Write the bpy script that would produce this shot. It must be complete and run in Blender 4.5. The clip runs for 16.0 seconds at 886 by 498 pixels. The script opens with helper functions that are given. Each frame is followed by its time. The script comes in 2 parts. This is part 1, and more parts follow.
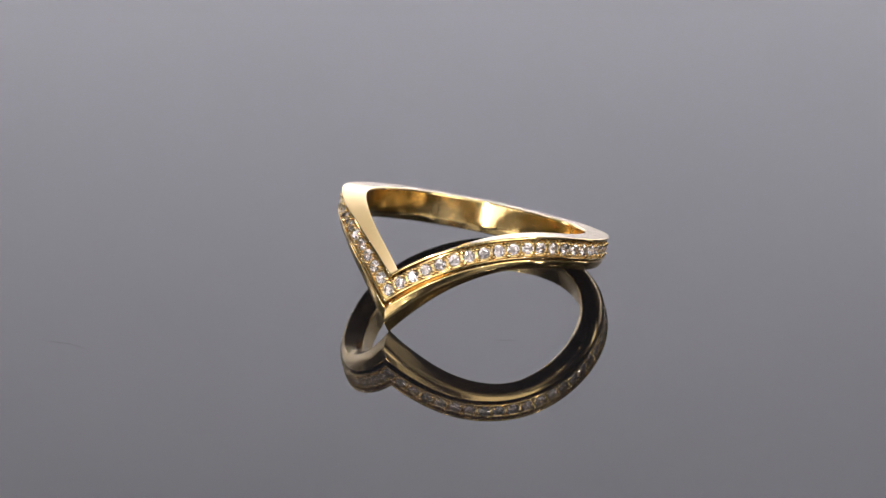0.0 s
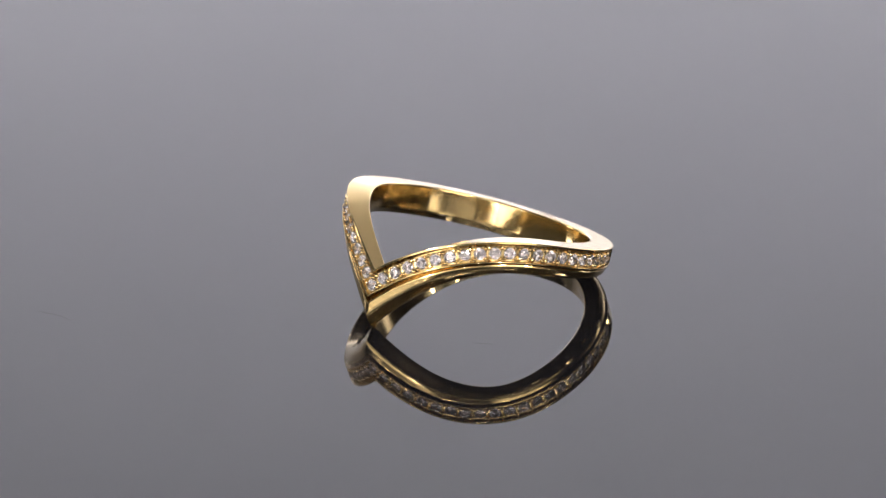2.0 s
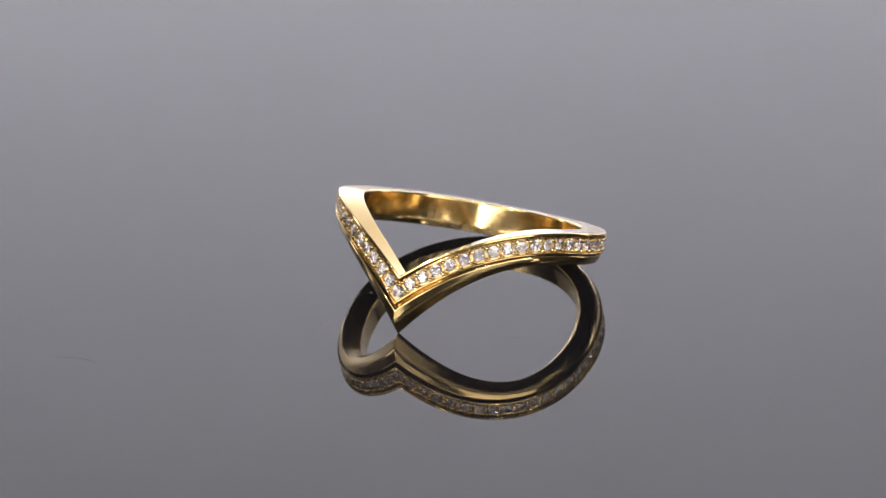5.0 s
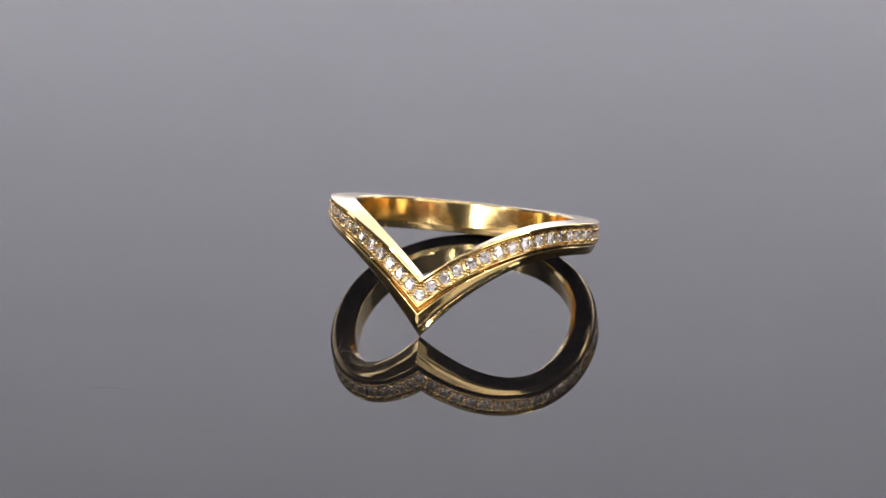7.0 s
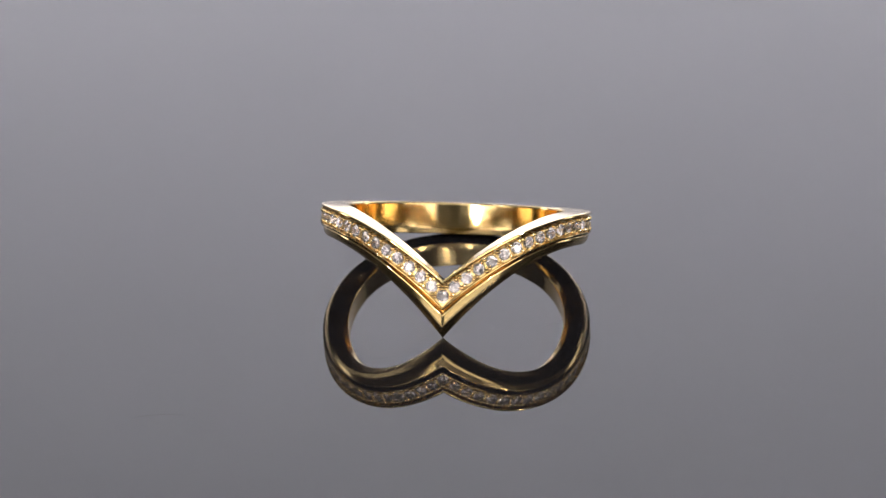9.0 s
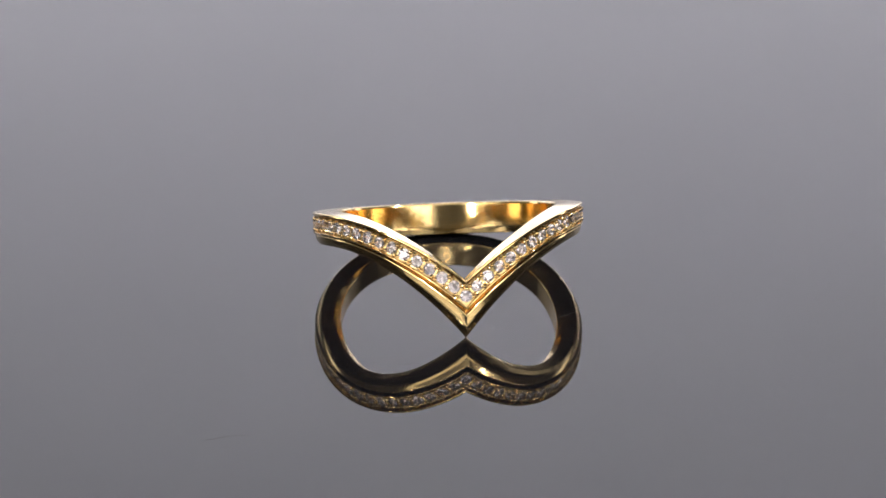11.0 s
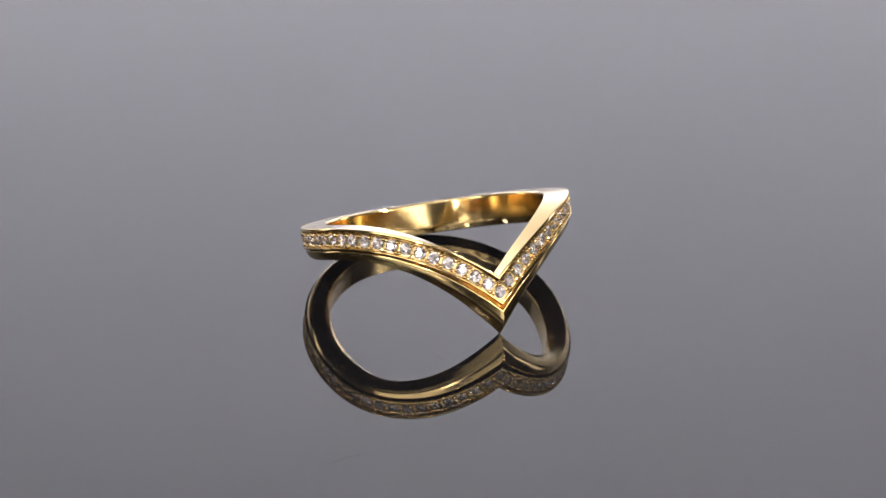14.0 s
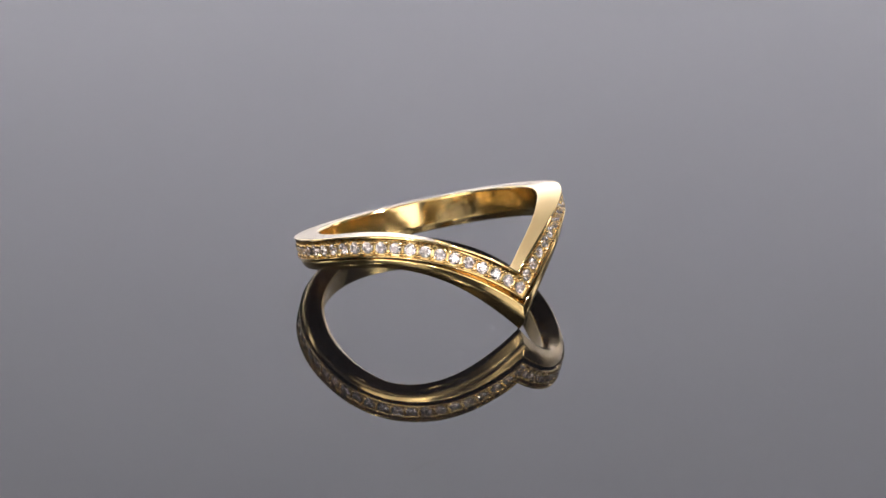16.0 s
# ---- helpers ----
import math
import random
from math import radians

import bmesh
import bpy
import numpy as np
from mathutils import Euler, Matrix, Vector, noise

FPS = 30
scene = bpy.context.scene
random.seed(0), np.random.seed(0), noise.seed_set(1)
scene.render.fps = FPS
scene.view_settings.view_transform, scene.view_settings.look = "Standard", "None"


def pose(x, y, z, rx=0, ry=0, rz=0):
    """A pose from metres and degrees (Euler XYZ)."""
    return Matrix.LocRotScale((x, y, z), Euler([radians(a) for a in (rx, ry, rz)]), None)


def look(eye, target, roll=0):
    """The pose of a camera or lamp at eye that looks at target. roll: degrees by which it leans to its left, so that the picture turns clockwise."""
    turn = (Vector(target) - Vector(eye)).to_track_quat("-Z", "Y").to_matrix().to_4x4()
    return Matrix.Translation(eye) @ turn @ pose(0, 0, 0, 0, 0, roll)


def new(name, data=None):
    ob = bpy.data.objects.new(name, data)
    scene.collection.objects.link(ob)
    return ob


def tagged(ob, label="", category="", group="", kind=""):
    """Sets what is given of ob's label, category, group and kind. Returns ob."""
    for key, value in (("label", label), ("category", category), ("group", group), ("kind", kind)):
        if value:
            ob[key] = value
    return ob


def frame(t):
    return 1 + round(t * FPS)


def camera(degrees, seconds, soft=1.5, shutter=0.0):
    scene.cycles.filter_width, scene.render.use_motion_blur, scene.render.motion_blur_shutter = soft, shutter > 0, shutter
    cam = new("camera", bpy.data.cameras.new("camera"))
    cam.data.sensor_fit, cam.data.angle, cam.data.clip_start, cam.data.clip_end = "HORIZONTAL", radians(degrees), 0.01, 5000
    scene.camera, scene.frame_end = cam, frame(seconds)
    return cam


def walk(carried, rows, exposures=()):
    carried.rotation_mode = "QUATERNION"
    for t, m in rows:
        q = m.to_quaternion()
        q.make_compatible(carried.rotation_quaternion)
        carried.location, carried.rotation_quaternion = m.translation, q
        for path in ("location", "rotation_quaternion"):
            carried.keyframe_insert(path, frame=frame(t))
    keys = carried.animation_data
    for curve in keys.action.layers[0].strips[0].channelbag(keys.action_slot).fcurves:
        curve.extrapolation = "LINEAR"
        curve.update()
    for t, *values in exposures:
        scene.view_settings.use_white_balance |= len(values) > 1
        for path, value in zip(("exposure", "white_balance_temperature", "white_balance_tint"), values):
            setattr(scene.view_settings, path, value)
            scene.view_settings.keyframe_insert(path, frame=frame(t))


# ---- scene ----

MM = 0.001

# ---- camera: it stands still before the turntable ----
cam = camera(12.0, 16.0, soft=1.4)
EYE = (0.0, -0.292244, 0.128724)
AIM = (-0.000561, 0.001203, 0.002972)
view = look(EYE, AIM, -0.29)
walk(cam, [(0.0, view), (16.0, view)])
cam.data.dof.use_dof = True
cam.data.dof.focus_distance = 0.311
cam.data.dof.aperture_fstop = 64
scene.view_settings.exposure = 0.0

# ---- world: a dim grey studio room ----
world = bpy.data.worlds.new("studio_dim")
scene.world = world
world.use_nodes = True
bg = world.node_tree.nodes["Background"]
bg.inputs[0].default_value = (0.9, 0.93, 1.0, 1)
bg.inputs[1].default_value = 0.15


# ---- materials ----
def mat(name):
    m = bpy.data.materials.new(name)
    m.use_nodes = True
    nt = m.node_tree
    return m, nt, nt.nodes["Principled BSDF"]


def link(nt, a, b):
    nt.links.new(a, b)


def noise_node(nt, scale, detail=3.0, rough=0.55, coord="Object"):
    tc = nt.nodes.new("ShaderNodeTexCoord")
    n = nt.nodes.new("ShaderNodeTexNoise")
    n.inputs["Scale"].default_value = scale
    n.inputs["Detail"].default_value = detail
    n.inputs["Roughness"].default_value = rough
    link(nt, tc.outputs[coord], n.inputs["Vector"])
    return n


def ramp(nt, src, lo, hi, p0=0.3, p1=0.7):
    r = nt.nodes.new("ShaderNodeMapRange")
    r.inputs["From Min"].default_value = p0
    r.inputs["From Max"].default_value = p1
    r.inputs["To Min"].default_value = lo
    r.inputs["To Max"].default_value = hi
    link(nt, src, r.inputs["Value"])
    return r.outputs["Result"]


def bump(nt, p, src, dist, strength=1.0):
    b = nt.nodes.new("ShaderNodeBump")
    b.inputs["Strength"].default_value = strength
    b.inputs["Distance"].default_value = dist
    link(nt, src, b.inputs["Height"])
    link(nt, b.outputs["Normal"], p.inputs["Normal"])


def gold(name, rough_lo, rough_hi, relief, streaks=0.0, grain=420):
    m, nt, p = mat(name)
    p.inputs["Base Color"].default_value = (0.77, 0.568, 0.26, 1)
    p.inputs["Metallic"].default_value = 1.0
    n = noise_node(nt, 900, 4)
    link(nt, ramp(nt, n.outputs["Fac"], rough_lo, rough_hi), p.inputs["Roughness"])
    w = noise_node(nt, grain, 3)
    if streaks:
        # fine polishing lines along the tier
        lines = noise_node(nt, 1.0, 3, 0.7)
        m3 = nt.nodes.new("ShaderNodeMapping")
        m3.inputs["Scale"].default_value = (350, 350, 6000)
        link(nt, lines.inputs["Vector"].links[0].from_socket, m3.inputs["Vector"])
        link(nt, m3.outputs["Vector"], lines.inputs["Vector"])
        add = nt.nodes.new("ShaderNodeMath")
        add.operation = "MULTIPLY_ADD"
        add.inputs[1].default_value = streaks
        link(nt, lines.outputs["Fac"], add.inputs[0])
        link(nt, w.outputs["Fac"], add.inputs[2])
        bump(nt, p, add.outputs["Value"], relief)
    else:
        bump(nt, p, w.outputs["Fac"], relief)
    return m


GOLD = gold("polished_yellow_gold", 0.09, 0.15, 0.00002)
GOLD_TIER = gold("brushed_yellow_gold", 0.09, 0.17, 0.00003, 0.12)
GOLD_SEAT = gold("cast_yellow_gold", 0.2, 0.36, 0.00003, 0.0, 2600)
GOLD_BEAD = gold("bright_yellow_gold", 0.04, 0.07, 0.00001)

STONE, nt, p = mat("clear_cut_stone")
p.inputs["Base Color"].default_value = (1, 0.915, 0.895, 1)
p.inputs["Roughness"].default_value = 0.0
p.inputs["IOR"].default_value = 2.2
p.inputs["Transmission Weight"].default_value = 0.96

ACRYLIC, nt, p = mat("black_gloss_acrylic")
p.inputs["Base Color"].default_value = (0.004, 0.004, 0.005, 1)
p.inputs["IOR"].default_value = 1.88
p.inputs["Specular Tint"].default_value = (0.92, 0.93, 1.0, 1)
n = noise_node(nt, 60, 3)
link(nt, ramp(nt, n.outputs["Fac"], 0.008, 0.02), p.inputs["Roughness"])

HAIR, nt, p = mat("dark_fibre")
p.inputs["Base Color"].default_value = (0.10, 0.097, 0.10, 1)
p.inputs["Roughness"].default_value = 0.6


def paper(name, colour, scale):
    m, nt, p = mat(name)
    n = noise_node(nt, scale, 4)
    mix = nt.nodes.new("ShaderNodeMix")
    mix.data_type = "RGBA"
    mix.inputs["A"].default_value = (*colour, 1)
    mix.inputs["B"].default_value = (*[c * 0.93 for c in colour], 1)
    link(nt, n.outputs["Fac"], mix.inputs["Factor"])
    link(nt, mix.outputs["Result"], p.inputs["Base Color"])
    p.inputs["Roughness"].default_value = 0.85
    return m


PAPER = paper("white_backdrop_paper", (0.84, 0.84, 0.86), 9)
PLASTER = paper("white_wall_paint", (0.78, 0.77, 0.77), 6)
GREY = paper("grey_wall_paint", (0.11, 0.11, 0.112), 6)
CEILING_GREY = paper("grey_ceiling_paint", (0.09, 0.088, 0.085), 6)
DARK = paper("dark_floor_paint", (0.05, 0.05, 0.055), 40)
PLASTIC, nt, p = mat("black_plastic")
p.inputs["Base Color"].default_value = (0.015, 0.015, 0.016, 1)
p.inputs["Roughness"].default_value = 0.45


def glow(name, colour, power):
    m, nt, p = mat(name)
    p.inputs["Base Color"].default_value = (0.8, 0.8, 0.8, 1)
    p.inputs["Emission Color"].default_value = (*colour, 1)
    p.inputs["Emission Strength"].default_value = power
    return m


# glow of the two strip lights added beside the backdrop
STRIP_FILL = glow("strip_fill_glow", (0.985, 0.965, 1.04), 3.6)
# glow of the panel added before the front wall
WALL_FILL = glow("wall_fill_glow", (1.0, 0.95, 0.90), 15.0)
SIDE_GLOW = glow("lit_softbox", (1.0, 0.93, 0.86), 2.8)
# glow of the light bar added below the backdrop
BAR_FILL = glow("backdrop_fill_glow", (0.985, 0.965, 1.05), 57.5)
SPOT_GLOW = glow("lit_spot_lens", (1.0, 0.94, 0.88), 760.0)


# ---- mesh helpers ----
def mesh_object(name, bm, material, parent=None, label="", smooth=False, sharp=None):
    me = bpy.data.meshes.new(name)
    bm.normal_update()
    bm.to_mesh(me)
    bm.free()
    me.materials.append(material)
    if smooth:
        me.polygons.foreach_set("use_smooth", [True] * len(me.polygons))
        if sharp:
            me.set_sharp_from_angle(angle=radians(sharp))
    ob = new(name, me)
    if parent:
        ob.parent = parent
    if label:
        tagged(ob, label)
    return ob


def part(name, bm, material, parent, label="", smooth=False, sharp=None):
    return mesh_object(name, bm, material, parent, label, smooth, sharp)


def box(bm, x0, x1, y0, y1, z0, z1):
    vs = [bm.verts.new((x, y, z)) for z in (z0, z1) for y in (y0, y1) for x in (x0, x1)]
    for f in ((0, 2, 3, 1), (4, 5, 7, 6), (0, 1, 5, 4), (2, 6, 7, 3), (0, 4, 6, 2), (1, 3, 7, 5)):
        bm.faces.new([vs[i] for i in f])


def bevel_all(bm, width, seg=2):
    bmesh.ops.bevel(bm, geom=list(bm.edges), offset=width, segments=seg, affect="EDGES", profile=0.6)


def lathe(bm, prof, n=64):
    rings = []
    for r, z in prof:
        if r < 1e-9:
            rings.append([bm.verts.new((0, 0, z))])
        else:
            rings.append([bm.verts.new((r * math.cos(2 * math.pi * i / n), r * math.sin(2 * math.pi * i / n), z)) for i in range(n)])
    for a, b in zip(rings, rings[1:]):
        for i in range(n):
            j = (i + 1) % n
            q = [a[i % len(a)], a[j % len(a)], b[j % len(b)], b[i % len(b)]]
            q = [v for k, v in enumerate(q) if v not in q[:k]]
            if len(q) > 2:
                bm.faces.new(q)


# ---- studio: backdrop, with unseen table, walls, ceiling and floor added round it ----
def structure(name, label, material, *boxes):
    bm = bmesh.new()
    for b in boxes:
        box(bm, *b)
    return tagged(mesh_object(name, bm, material), label, name.split("_")[0], kind="structure")


structure("table_top", "white table top under the turntable, added out of view", PAPER, (-0.8, 0.8, -0.3, 0.45, -0.05, -0.02))
structure("wall_back", "white paper backdrop hanging behind the turntable", PAPER, (-1.2, 1.2, 0.9, 0.92, -0.3, 1.3))
# unseen walls and ceiling, toned for what the gold and stones reflect
structure("wall_left", "plain grey side wall, added out of view to darken reflections", GREY, (-1.22, -1.2, -1.2, 0.92, -0.3, 1.3))
structure("wall_right", "plain grey side wall, added out of view to darken reflections", GREY, (1.2, 1.22, -1.2, 0.92, -0.3, 1.3))
structure("wall_front", "plain white wall behind the camera, added out of view to brighten reflections", PLASTER, (-1.22, 1.22, -1.22, -1.2, -0.3, 1.3))
structure("ceiling", "plain dark grey ceiling, added out of view to darken reflections", CEILING_GREY, (-1.22, 1.22, -1.22, 0.92, 1.3, 1.32))
structure("floor", "dark floor under the table, added out of view", DARK, (-1.22, 1.22, -1.22, 0.92, -0.32, -0.3))


def rod(root, z_end, radius=0.006):
    """An upright black rod from the lamp's back to the floor or the ceiling."""
    m = root.matrix_world
    c = m @ Vector((0, 0, 0.02))
    bm = bmesh.new()
    lathe(bm, [(0, c.z), (radius, c.z), (radius, z_end), (0, z_end)], 16)
    bmesh.ops.translate(bm, verts=bm.verts, vec=(c.x, c.y, 0))
    bmesh.ops.transform(bm, matrix=m.inverted(), verts=bm.verts)
    bmesh.ops.recalc_face_normals(bm, faces=bm.faces)
    part("rod", bm, PLASTIC, root)


def light_panel(name, m, w, d, material, label, z_end=None):
    """A flat lamp whose lit face looks along -z of its pose."""
    root = new(name)
    root.matrix_world = m
    bm = bmesh.new()
    box(bm, -w / 2 - 0.01, w / 2 + 0.01, -d / 2 - 0.01, d / 2 + 0.01, 0.004, 0.03)
    bevel_all(bm, 0.003)
    part("housing", bm, PLASTIC, root)
    bm = bmesh.new()
    box(bm, -w / 2, w / 2, -d / 2, d / 2, 0.0, 0.0038)
    part("diffuser", bm, material, root, "glowing white diffuser")
    if z_end is not None:
        rod(root, z_end)
    return tagged(root, label, "studio light", "studio lights")


MID = (0, 0, 0.005)
# added fill bar, out of view: lights the backdrop most at its foot
light_panel("backdrop_fill", look((0.0, 0.72, -0.15), (0.0, 0.9, 0.12)), 1.4, 0.06, BAR_FILL, "unseen low light bar, added to brighten the foot of the backdrop", -0.3)
# two unseen strip lights, added to even out and raise the backdrop's brightness
for x in (-1.0, 0.84):
    light_panel("strip_fill", look((x, 0.40, 0.17), (x * 0.15, 0.9, 0.17)), 0.25, 0.45, STRIP_FILL, "unseen tall strip light, added to brighten the backdrop from the side", -0.3)
for x in (-0.32, 0.32):
    light_panel("wide_softbox", look((x, -0.42, 0.175), MID), 0.38, 0.20, SIDE_GLOW, "wide black softbox with lit white diffuser", -0.3)


# added fill panel: brightens the front wall for the stones and gold to reflect
light_panel("wall_fill", look((0, -0.75, 0.82), (0, -1.2, 0.52)), 1.0, 0.2, WALL_FILL, "unseen light panel, added to brighten the wall that the ring reflects", 1.3)


def glint_lamp(azimuth, height, dist, radius, z_end):
    """A round lamp aimed at the ring, on a stand or hung from the ceiling; its direction in degrees."""
    az, el = radians(azimuth), radians(height)
    at = (dist * math.sin(az) * math.cos(el), -dist * math.cos(az) * math.cos(el), dist * math.sin(el))
    root = new("glint_lamp")
    root.matrix_world = look(at, MID)
    bm = bmesh.new()
    lathe(bm, [(0, 0.002), (radius + 0.001, 0.002), (radius + 0.001, -0.008), (radius + 0.004, -0.010), (radius + 0.006, 0.0), (radius + 0.004, 0.04), (radius * 0.6, 0.06), (0, 0.06)], 40)
    bmesh.ops.recalc_face_normals(bm, faces=bm.faces)
    part("housing", bm, PLASTIC, root, "", True, 32)
    bm = bmesh.new()
    lathe(bm, [(0, 0.0015), (radius, 0.0015), (radius * 0.96, -0.002), (radius * 0.6, -0.005), (0, -0.0065)], 40)
    bmesh.ops.recalc_face_normals(bm, faces=bm.faces)
    part("bulb", bm, SPOT_GLOW, root, "bright round lamp lens", True)
    rod(root, z_end, 0.004)
    tagged(root, "small black round spot lamp with a bright lens, six of eight added for sparkle", "lamp", "spot lamps round the turntable")


# the first two give the band's glints; six more are added for stone sparkle
for azimuth, height, dist, radius, z_end in (
        (-20, 17, 0.56, 0.010, -0.3), (-19, 55, 0.56, 0.011, 1.3), (34, 47, 0.56, 0.013, 1.3), (-52, 40, 0.58, 0.013, 1.3),
        (62, 34, 0.58, 0.013, 1.3), (8, 61, 0.60, 0.010, 1.3), (-85, 60, 0.60, 0.013, 1.3), (92, 58, 0.60, 0.013, 1.3)):
    glint_lamp(azimuth, height, dist, radius, z_end)


def studio_camera():
    """The black camera on its stand, just behind the viewpoint."""
    root = new("studio_camera")
    root.matrix_world = look(EYE, AIM)
    bm = bmesh.new()
    lathe(bm, [(0, 0.03), (0.030, 0.03), (0.034, 0.024), (0.036, 0.03), (0.036, 0.12), (0.033, 0.125), (0, 0.125)], 40)
    bmesh.ops.recalc_face_normals(bm, faces=bm.faces)
    part("lens_barrel", bm, PLASTIC, root, "black ribbed lens barrel")
    bm = bmesh.new()
    box(bm, -0.11, 0.11, -0.11, 0.065, 0.126, 0.2)
    bevel_all(bm, 0.008, 3)
    part("body", bm, PLASTIC, root)
    bm = bmesh.new()
    lathe(bm, [(0, -0.3), (0.014, -0.3), (0.014, 0.13), (0, 0.13)], 20)
    back = root.matrix_world @ Vector((0, -0.03, 0.16))
    bmesh.ops.translate(bm, verts=bm.verts, vec=(back.x, back.y, 0))
    bmesh.ops.transform(bm, matrix=root.matrix_world.inverted(), verts=bm.verts)
    bmesh.ops.recalc_face_normals(bm, faces=bm.faces)
    part("stand", bm, PLASTIC, root)
    tagged(root, "black studio camera on an upright stand", "camera")


studio_camera()


# ---- the turntable ----
turntable = new("turntable")
tagged(turntable, "round black glossy acrylic turntable plate with faint hairs", "turntable")
bm = bmesh.new()
lathe(bm, [(0, 0), (0.148, 0), (0.1495, -0.0005), (0.15, -0.002), (0.15, -0.004), (0.1495, -0.005), (0, -0.005)], 128)
bmesh.ops.recalc_face_normals(bm, faces=bm.faces)
part("plate", bm, ACRYLIC, turntable)
bm = bmesh.new()
lathe(bm, [(0, -0.0052), (0.11, -0.0052), (0.112, -0.007), (0.112, -0.0185), (0.11, -0.02), (0, -0.02)], 96)
bmesh.ops.recalc_face_normals(bm, faces=bm.faces)
part("base", bm, PLASTIC, turntable)

# ---- the ring ----
TILT, CV, CH = radians(20.4), 1.975, 4.832
LEAN, SIDE = radians(-0.395), -0.10
SIN_T, COS_T = math.sin(TILT), math.cos(TILT)
END = 126.0


DIP, SPAN, POWER = 5.322, 84.54, 2.535
KNOTS = ((0, 10.1), (12, 10.0), (25, 9.95), (40, 9.89), (55, 9.905), (70, 9.925), (85, 9.99), (100, 10.12), (125, 10.27), (150, 10.23), (180, 10.08))


def stone_level(th):
    """Height of the row of stones along the ring's axis, th degrees from the point."""
    a = abs(th)
    return -DIP * (1 - a / SPAN) ** POWER if a < SPAN else 0.0


def ease(x):
    x = min(max(x, 0.0), 1.0)
    return x * x * (3 - 2 * x)


def stone_radius(th):
    """Smooth curve through the knots."""
    a = min(abs(th), 179.999)
    n = len(KNOTS)
    i = max(k for k in range(n - 1) if KNOTS[k][0] <= a)
    (x0, y0), (x1, y1) = KNOTS[i], KNOTS[i + 1]
    m0 = 0 if i == 0 else (y1 - KNOTS[i - 1][1]) / (x1 - KNOTS[i - 1][0])
    m1 = 0 if i == n - 2 else (KNOTS[i + 2][1] - y0) / (KNOTS[i + 2][0] - x0)
    h = x1 - x0
    t = (a - x0) / h
    return (2 * t ** 3 - 3 * t * t + 1) * y0 + (t ** 3 - 2 * t * t + t) * h * m0 + (3 * t * t - 2 * t ** 3) * y1 + (t ** 3 - t * t) * h * m1


def slope_k(th):
    a = abs(th)
    dw = DIP * POWER / SPAN * (1 - a / SPAN) ** (POWER - 1) if a < SPAN else 0.0
    return math.hypot(1, dw / (stone_radius(a) * math.pi / 180))


def ring_point(r, th, w):
    """Ring coordinates to the resting pose: radius, degrees from the point, height along the axis."""
    t = radians(th)
    u, y = r * math.sin(t), -r * math.cos(t)
    h = CH - y * SIN_T + w * COS_T
    return Vector(((u * math.cos(LEAN) - h * math.sin(LEAN) + SIDE) * MM, (CV + y * COS_T + w * SIN_T) * MM, (u * math.sin(LEAN) + h * math.cos(LEAN)) * MM))


def rounded(poly, n=3):
    """Rounds the corners of a closed outline of (p, q, radius)."""
    out, m = [], len(poly)
    for i, (p, q, r) in enumerate(poly):
        c, a, b = Vector((p, q)), Vector(poly[i - 1][:2]), Vector(poly[(i + 1) % m][:2])
        da, db = a - c, b - c
        r0 = min(r, da.length * 0.45, db.length * 0.45)
        s, e = c + da.normalized() * r0, c + db.normalized() * r0
        for k in range(n + 1):
            t = k / n
            out.append(s * (1 - t) ** 2 + c * 2 * t * (1 - t) + e * t * t)
    # a close pair of points beside each long straight keeps the flats flat
    full = []
    for a, b in zip(out, out[1:] + out[:1]):
        full.append(a)
        d = b - a
        edge = min(0.03, d.length * 0.2)
        full += [a + d.normalized() * edge, b - d.normalized() * edge]
    return full


def inner_depth(th):
    a = abs(th)
    return -1.30 - 0.45 * ease(a / 75) + 0.28 * ease((a - 95) / 60)


def upper_section(th):
    s = 1 - ease((abs(th) - END) / 3.0)
    i = inner_depth(th)
    lo = -0.70
    f = -0.55 * s + 0.21 * (1 - s)
    o = 0.21
    return rounded([
        (i, lo - 0.12, 0.004), (i, 0.87, 0.16), (o - 0.02, 0.87, 0.07), (o, 0.70, 0.04), (0.1 * s + o * (1 - s), 0.66, 0.04),
        (f, 0.62, 0.02), (f, -0.50, 0.02), (0.1 * s + o * (1 - s), -0.54, 0.04), (o, -0.58, 0.04), (o - 0.01, lo, 0.06),
        (-0.70, lo - 0.05, 0.04), (-0.74, lo - 0.12, 0.05)])


def lower_section(th):
    a = abs(th)
    i = inner_depth(th)
    near = 1 - ease(a / 62)
    rear = ease((a - 90) / 70)
    top = -0.80 - 0.15 * near
    bot = -1.52 - 0.72 * near + 0.02 * rear
    inn = -0.98 * near - 0.30 * (1 - near)
    ease_in = 0.55 * ease(a / 60) - 0.5 * rear
    o = 0.05
    return rounded([
        (i + 0.003 + ease_in, bot - 0.02, 0.08), (i + 0.003, bot + 0.45, 0.2), (i + 0.003, -0.80, 0.004), (-0.76, -0.80, 0.02), (-0.72, top + 0.04, 0.04), (o - 0.03, top, 0.05),
        (o, top - 0.10, 0.06), (o * 0.45 + inn * 0.55 + 0.24 * near + 0.1, bot * 0.6 + top * 0.4, 0.25), (inn, bot, 0.10)])


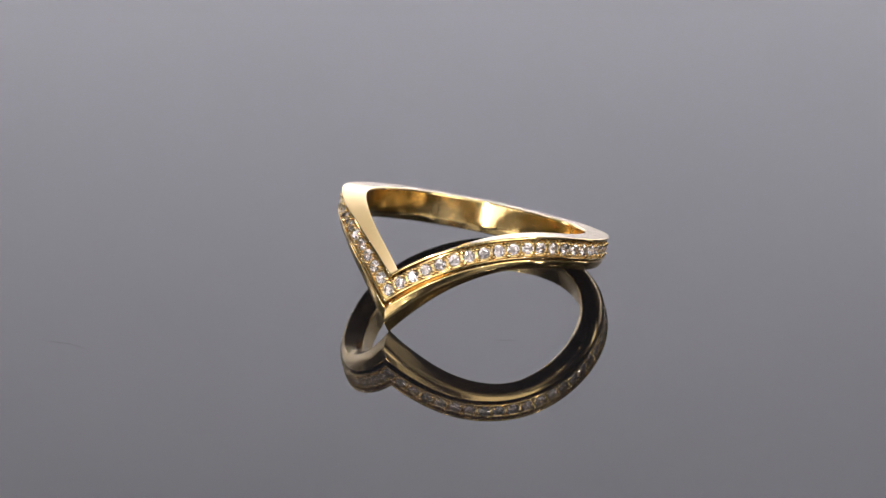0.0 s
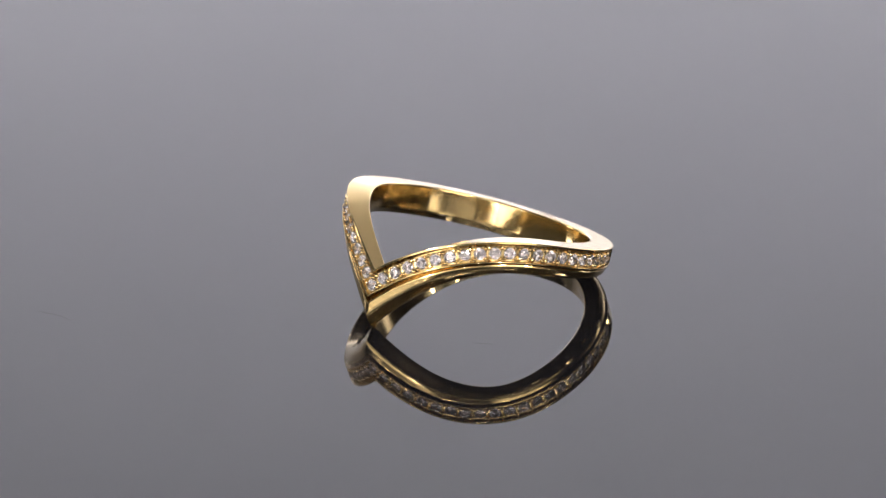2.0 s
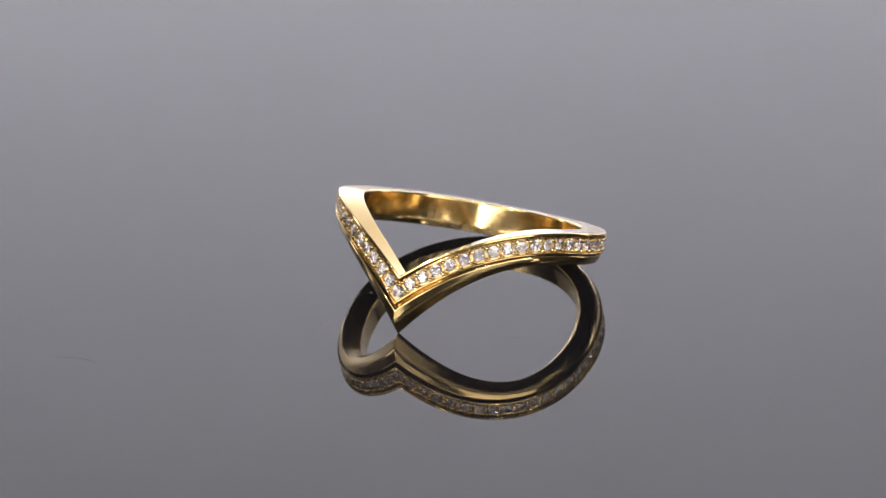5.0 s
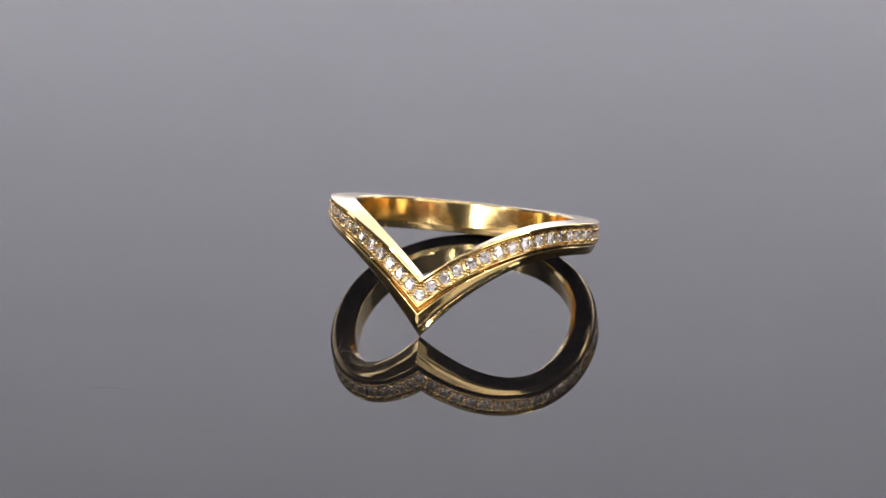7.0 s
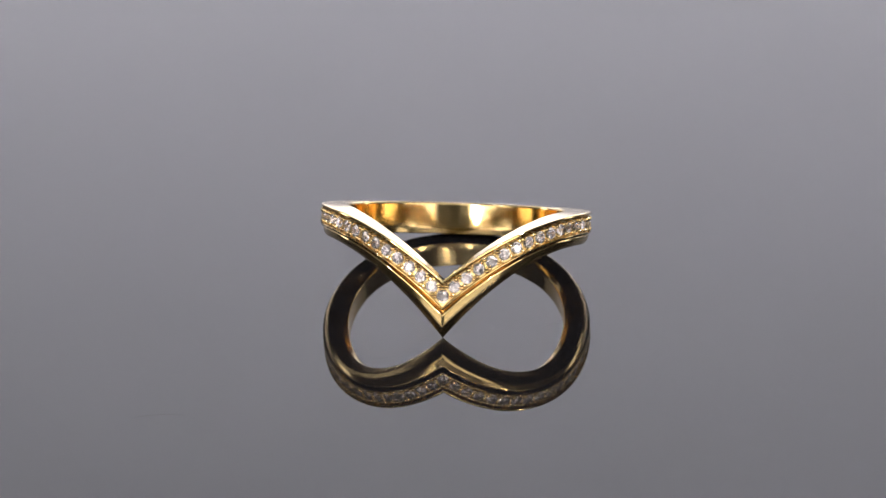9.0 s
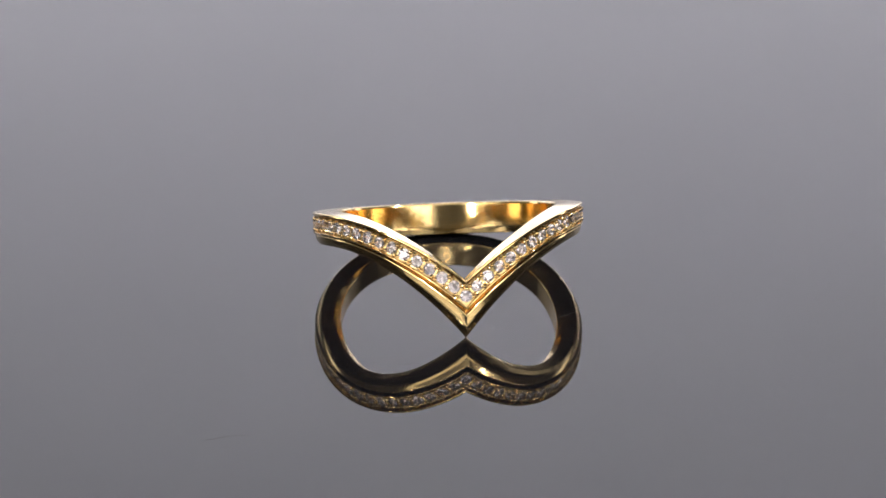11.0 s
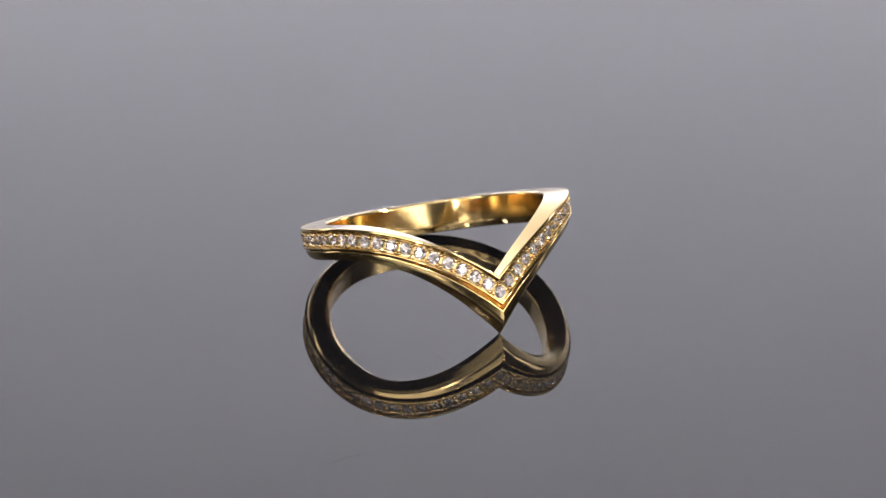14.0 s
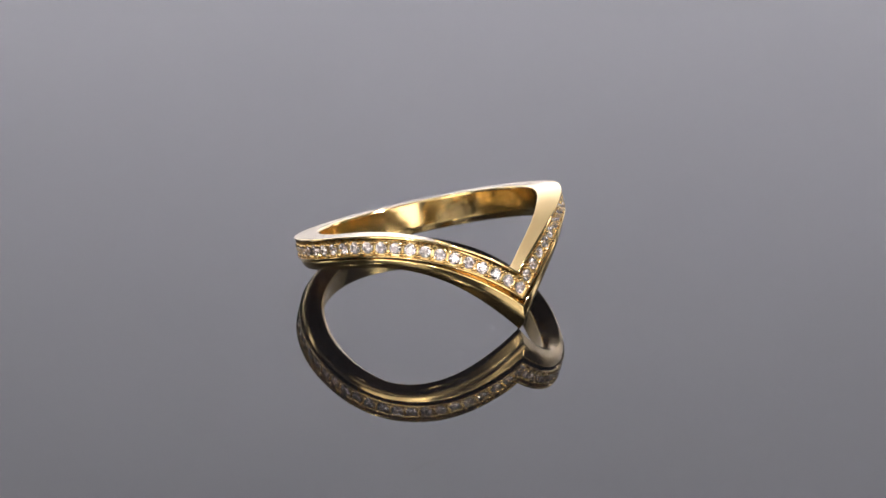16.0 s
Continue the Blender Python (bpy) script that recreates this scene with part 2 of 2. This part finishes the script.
def sweep(section, step=1.0):
    ths = [k * step for k in range(int(360 / step))]
    bm = bmesh.new()
    loops = []
    for th in ths:
        t = th if th <= 180 else th - 360
        k, w, r = slope_k(t), stone_level(t), stone_radius(t)
        loops.append([bm.verts.new(ring_point(r + 1.03 * p, t, w + 1.03 * q * k)) for p, q in section(t)])
    n = len(loops[0])
    for a, b in zip(loops, loops[1:] + loops[:1]):
        for j in range(n):
            bm.faces.new((a[j], b[j], b[(j + 1) % n], a[(j + 1) % n]))
    bmesh.ops.recalc_face_normals(bm, faces=bm.faces)
    return bm


ring = new("chevron_ring")
tagged(ring, "polished yellow gold chevron ring set with clear stones, on black acrylic", "ring")
for name, section, metal, label in (("band", upper_section, GOLD, "polished gold band with stone channel"), ("lower_tier", lower_section, GOLD_TIER, "plain stepped gold tier below the stones")):
    part(name, sweep(section), metal, ring, label, True, 38)

# stones at even steps along the channel
PITCH = 1.114


def arc_places():
    out, th, run, last = [0.0], 0.0, 0.0, None
    while th < END - 3:
        nxt = th + 0.02
        a, b = (ring_point(stone_radius(x), x, stone_level(x)) for x in (th, nxt))
        run += (b - a).length / MM
        th = nxt
        if run >= PITCH:
            out.append(th)
            run = 0.0
    return out


def stone_frame(th, at=0.0):
    """Frame on the channel: x along the row, y across it, z out of the ring."""
    e = 0.5
    c = ring_point(stone_radius(th) + at, th, stone_level(th))
    if th == 0:
        along = (ring_point(stone_radius(1), 1, 0) - ring_point(stone_radius(1), -1, 0)).normalized()
    else:
        along = (ring_point(stone_radius(th + e), th + e, stone_level(th + e)) - ring_point(stone_radius(th - e), th - e, stone_level(th - e))).normalized()
    out = (ring_point(10, th, 0) - ring_point(9, th, 0)).normalized()
    across = out.cross(along).normalized()
    out = along.cross(across)
    return Matrix((along, across, out)).transposed().to_4x4(), c


def brilliant():
    """A round brilliant, girdle radius 1, z up."""
    bm = bmesh.new()
    tab = [bm.verts.new((0.56 * math.cos(math.pi * (i + 0.5) / 4), 0.56 * math.sin(math.pi * (i + 0.5) / 4), 0.32)) for i in range(8)]
    mid = [bm.verts.new((0.78 * math.cos(math.pi * i / 4), 0.78 * math.sin(math.pi * i / 4), 0.20)) for i in range(8)]
    gt = [bm.verts.new((math.cos(math.pi * i / 8), math.sin(math.pi * i / 8), 0.02)) for i in range(16)]
    gb = [bm.verts.new((math.cos(math.pi * i / 8), math.sin(math.pi * i / 8), -0.02)) for i in range(16)]
    low = [bm.verts.new((0.5 * math.cos(math.pi * (i + 0.5) / 4), 0.5 * math.sin(math.pi * (i + 0.5) / 4), -0.46)) for i in range(8)]
    tip = bm.verts.new((0, 0, -0.86))
    bm.faces.new(tab)
    for i in range(8):
        bm.faces.new((tab[i - 1], mid[i], tab[i]))
        bm.faces.new((tab[i], mid[i], gt[(2 * i + 1) % 16]))
        bm.faces.new((tab[i - 1], gt[(2 * i - 1) % 16], mid[i]))
        bm.faces.new((mid[i], gt[2 * i], gt[(2 * i + 1) % 16]))
        bm.faces.new((mid[i], gt[(2 * i - 1) % 16], gt[2 * i]))
        bm.faces.new((low[i], gb[(2 * i + 1) % 16], gb[2 * i]))
        bm.faces.new((low[i], gb[(2 * i + 2) % 16], gb[(2 * i + 1) % 16]))
        bm.faces.new((low[i - 1], low[i], gb[2 * i]))
        bm.faces.new((low[i - 1], tip, low[i]))
    for i in range(16):
        bm.faces.new((gt[i], gb[i], gb[(i + 1) % 16], gt[(i + 1) % 16]))
    bmesh.ops.recalc_face_normals(bm, faces=bm.faces)
    return bm


def seat_mesh(poly, hole, deep):
    """A gold plate with a round countersunk hole; poly is star-shaped about the middle."""
    bm = bmesh.new()
    n = 24
    rows = [[], [], [], []]
    m = len(poly)
    for i in range(n):
        a = 2 * math.pi * i / n
        d = Vector((math.cos(a), math.sin(a)))
        best = 9.0
        for j in range(m):
            p0, p1 = Vector(poly[j]), Vector(poly[(j + 1) % m])
            e = p1 - p0
            den = d.x * e.y - d.y * e.x
            if abs(den) > 1e-9:
                s = (p0.x * e.y - p0.y * e.x) / den
                t = (p0.x * d.y - p0.y * d.x) / den
                if s > 0 and -1e-6 <= t <= 1 + 1e-6:
                    best = min(best, s)
        rows[0].append(bm.verts.new((d.x * best * MM, d.y * best * MM, -0.25 * MM)))
        rows[1].append(bm.verts.new((d.x * best * MM, d.y * best * MM, 0)))
        rows[2].append(bm.verts.new((d.x * hole * MM, d.y * hole * MM, -0.02 * MM)))
        rows[3].append(bm.verts.new((d.x * hole * 0.55 * MM, d.y * hole * 0.55 * MM, -deep * MM)))
    for a, b in zip(rows, rows[1:]):
        for i in range(n):
            j = (i + 1) % n
            bm.faces.new((a[i], a[j], b[j], b[i]))
    return bm


def build_stones():
    places = arc_places()
    ths = [-t for t in places[:0:-1]] + places
    hw = 0.60
    sg = math.acos(1 / slope_k(0))
    h = PITCH / 2
    cs, sn = math.cos(sg), math.sin(sg)
    corner = [(0, -hw / cs), (h * cs + hw * sn, h * sn - hw * cs), (h * cs - hw * sn, h * sn + hw * cs), (0, hw / cs),
              (-h * cs + hw * sn, h * sn + hw * cs), (-h * cs - hw * sn, h * sn - hw * cs)]
    flat = [(-h, -0.58), (h, -0.58), (h, 0.54), (-h, 0.54)]
    stone_me = seat_me = bead_me = None
    rnd = random.Random(5)
    for n, th in enumerate(ths):
        rot, c = stone_frame(th)
        base = Matrix.Translation(c) @ rot
        # seat
        if th == 0:
            seat = part("stone_seat", seat_mesh(corner, 0.47, 0.40), GOLD_SEAT, ring)
        elif seat_me is None:
            seat = part("stone_seat", seat_mesh(flat, 0.47, 0.40), GOLD_SEAT, ring)
            seat_me = seat.data
        else:
            seat = new("stone_seat", seat_me)
            seat.parent = ring
        seat.matrix_basis = base
        # stone
        if stone_me is None:
            st = part("stone", brilliant(), STONE, ring, "clear round brilliant-cut stone")
            stone_me = st.data
        else:
            st = tagged(new("stone", stone_me), "clear round brilliant-cut stone")
            st.parent = ring
        st.matrix_basis = base @ Matrix.Translation((0, 0, 0.03 * MM)) @ pose(0, 0, 0, rnd.uniform(-8, 8), rnd.uniform(-8, 8), rnd.uniform(0, 45)) @ Matrix.Scale(0.465 * MM, 4)
        # beads on both sides of the gap to the next stone
        if n + 1 < len(ths):
            mid = (th + ths[n + 1]) / 2
            rot, c = stone_frame(mid if mid else 0.01)
            for side in (-1, 1):
                for dx in (-0.15, 0.15):
                    if bead_me is None:
                        bm = bmesh.new()
                        bmesh.ops.create_icosphere(bm, subdivisions=2, radius=0.168 * MM)
                        b = part("bead", bm, GOLD_BEAD, ring, "", True)
                        bead_me = b.data
                    else:
                        b = new("bead", bead_me)
                        b.parent = ring
                    s = rnd.uniform(0.85, 1.15)
                    b.matrix_basis = Matrix.Translation(c) @ rot @ pose((dx + rnd.uniform(-0.02, 0.02)) * MM, side * (0.385 + rnd.uniform(-0.02, 0.02)) * MM, 0.08 * MM) @ Matrix.Scale(s, 4)


build_stones()

# ---- fine hairs lying on the plate ----
def hair(points, radius):
    """A thin tapered fibre through points of the plate, in millimetres."""
    bm = bmesh.new()
    n, sides = 14, 6
    pts = []
    for k in range(n + 1):
        t = k / n * (len(points) - 1)
        i = min(int(t), len(points) - 2)
        f = t - i
        f0 = f * f * (3 - 2 * f) * 0.4 + f * 0.6
        pts.append(Vector((points[i][0] * (1 - f0) + points[i + 1][0] * f0, points[i][1] * (1 - f0) + points[i + 1][1] * f0, 0)))
    rings = []
    for k, c in enumerate(pts):
        d = (pts[min(k + 1, n)] - pts[max(k - 1, 0)]).normalized()
        side = Vector((-d.y, d.x, 0))
        c = c + side * 0.08 * math.sin(k * 0.8)
        r = radius * (0.35 + 0.65 * math.sin(math.pi * (k + 0.6) / (n + 1.2)))
        rings.append([bm.verts.new((c + side * r * math.cos(2 * math.pi * j / sides) + Vector((0, 0, radius + r * math.sin(2 * math.pi * j / sides)))) * MM) for j in range(sides)])
    for a, b in zip(rings, rings[1:]):
        for j in range(sides):
            bm.faces.new((a[j], a[(j + 1) % sides], b[(j + 1) % sides], b[j]))
    bm.faces.new(rings[0])
    bm.faces.new(rings[-1])
    bmesh.ops.recalc_face_normals(bm, faces=bm.faces)
    return tagged(mesh_object("hair", bm, HAIR, None, "", True), "thin dark hair lying on the glossy black plate", "hair", "stray hairs")


hairs = [
    hair(((6.95, -6.5), (7.75, -6.0), (8.7, -5.65)), 0.0065),
    hair(((-22.5, -22.0), (-20.95, -21.5), (-18.7, -21.6)), 0.008),
    hair(((-6.26, -8.1), (-6.1, -10.4), (-6.02, -12.6)), 0.0035),
    hair(((-6.5, -12.28), (-5.7, -12.2), (-4.8, -12.1)), 0.004),
    hair(((23.3, 4.7), (23.5, 5.2), (23.8, 5.7)), 0.006),
]

# ---- how the turntable and the ring on it turn ----
AXIS_X, AXIS_Y, YAW = 0.304 * MM, 0.682 * MM, -4.98
TURNS = [(0.0, -28.2), (0.5, -31.25), (1.0, -34.05), (1.5, -36.85), (1.75, -37.9), (2.0, -38.4), (2.25, -38.05), (2.5, -36.95), (3.0, -34.2), (3.5, -31.35), (4.0, -28.55), (6.5, -14.3), (7.0, -11.55), (9.0, 0.0), (11.5, 14.4), (12.5, 20.35), (14.0, 28.95), (16.0, 40.2)]


def motions():
    for thing in (turntable, *hairs):
        walk(thing, [(t, pose(0, 0, 0, 0, 0, a)) for t, a in TURNS])
    rows = []
    for t, a in TURNS:
        q = radians(a)
        rows.append((t, pose(AXIS_X * math.cos(q) - AXIS_Y * math.sin(q), AXIS_X * math.sin(q) + AXIS_Y * math.cos(q), 0, 0, 0, YAW + a)))
    walk(ring, rows)


motions()
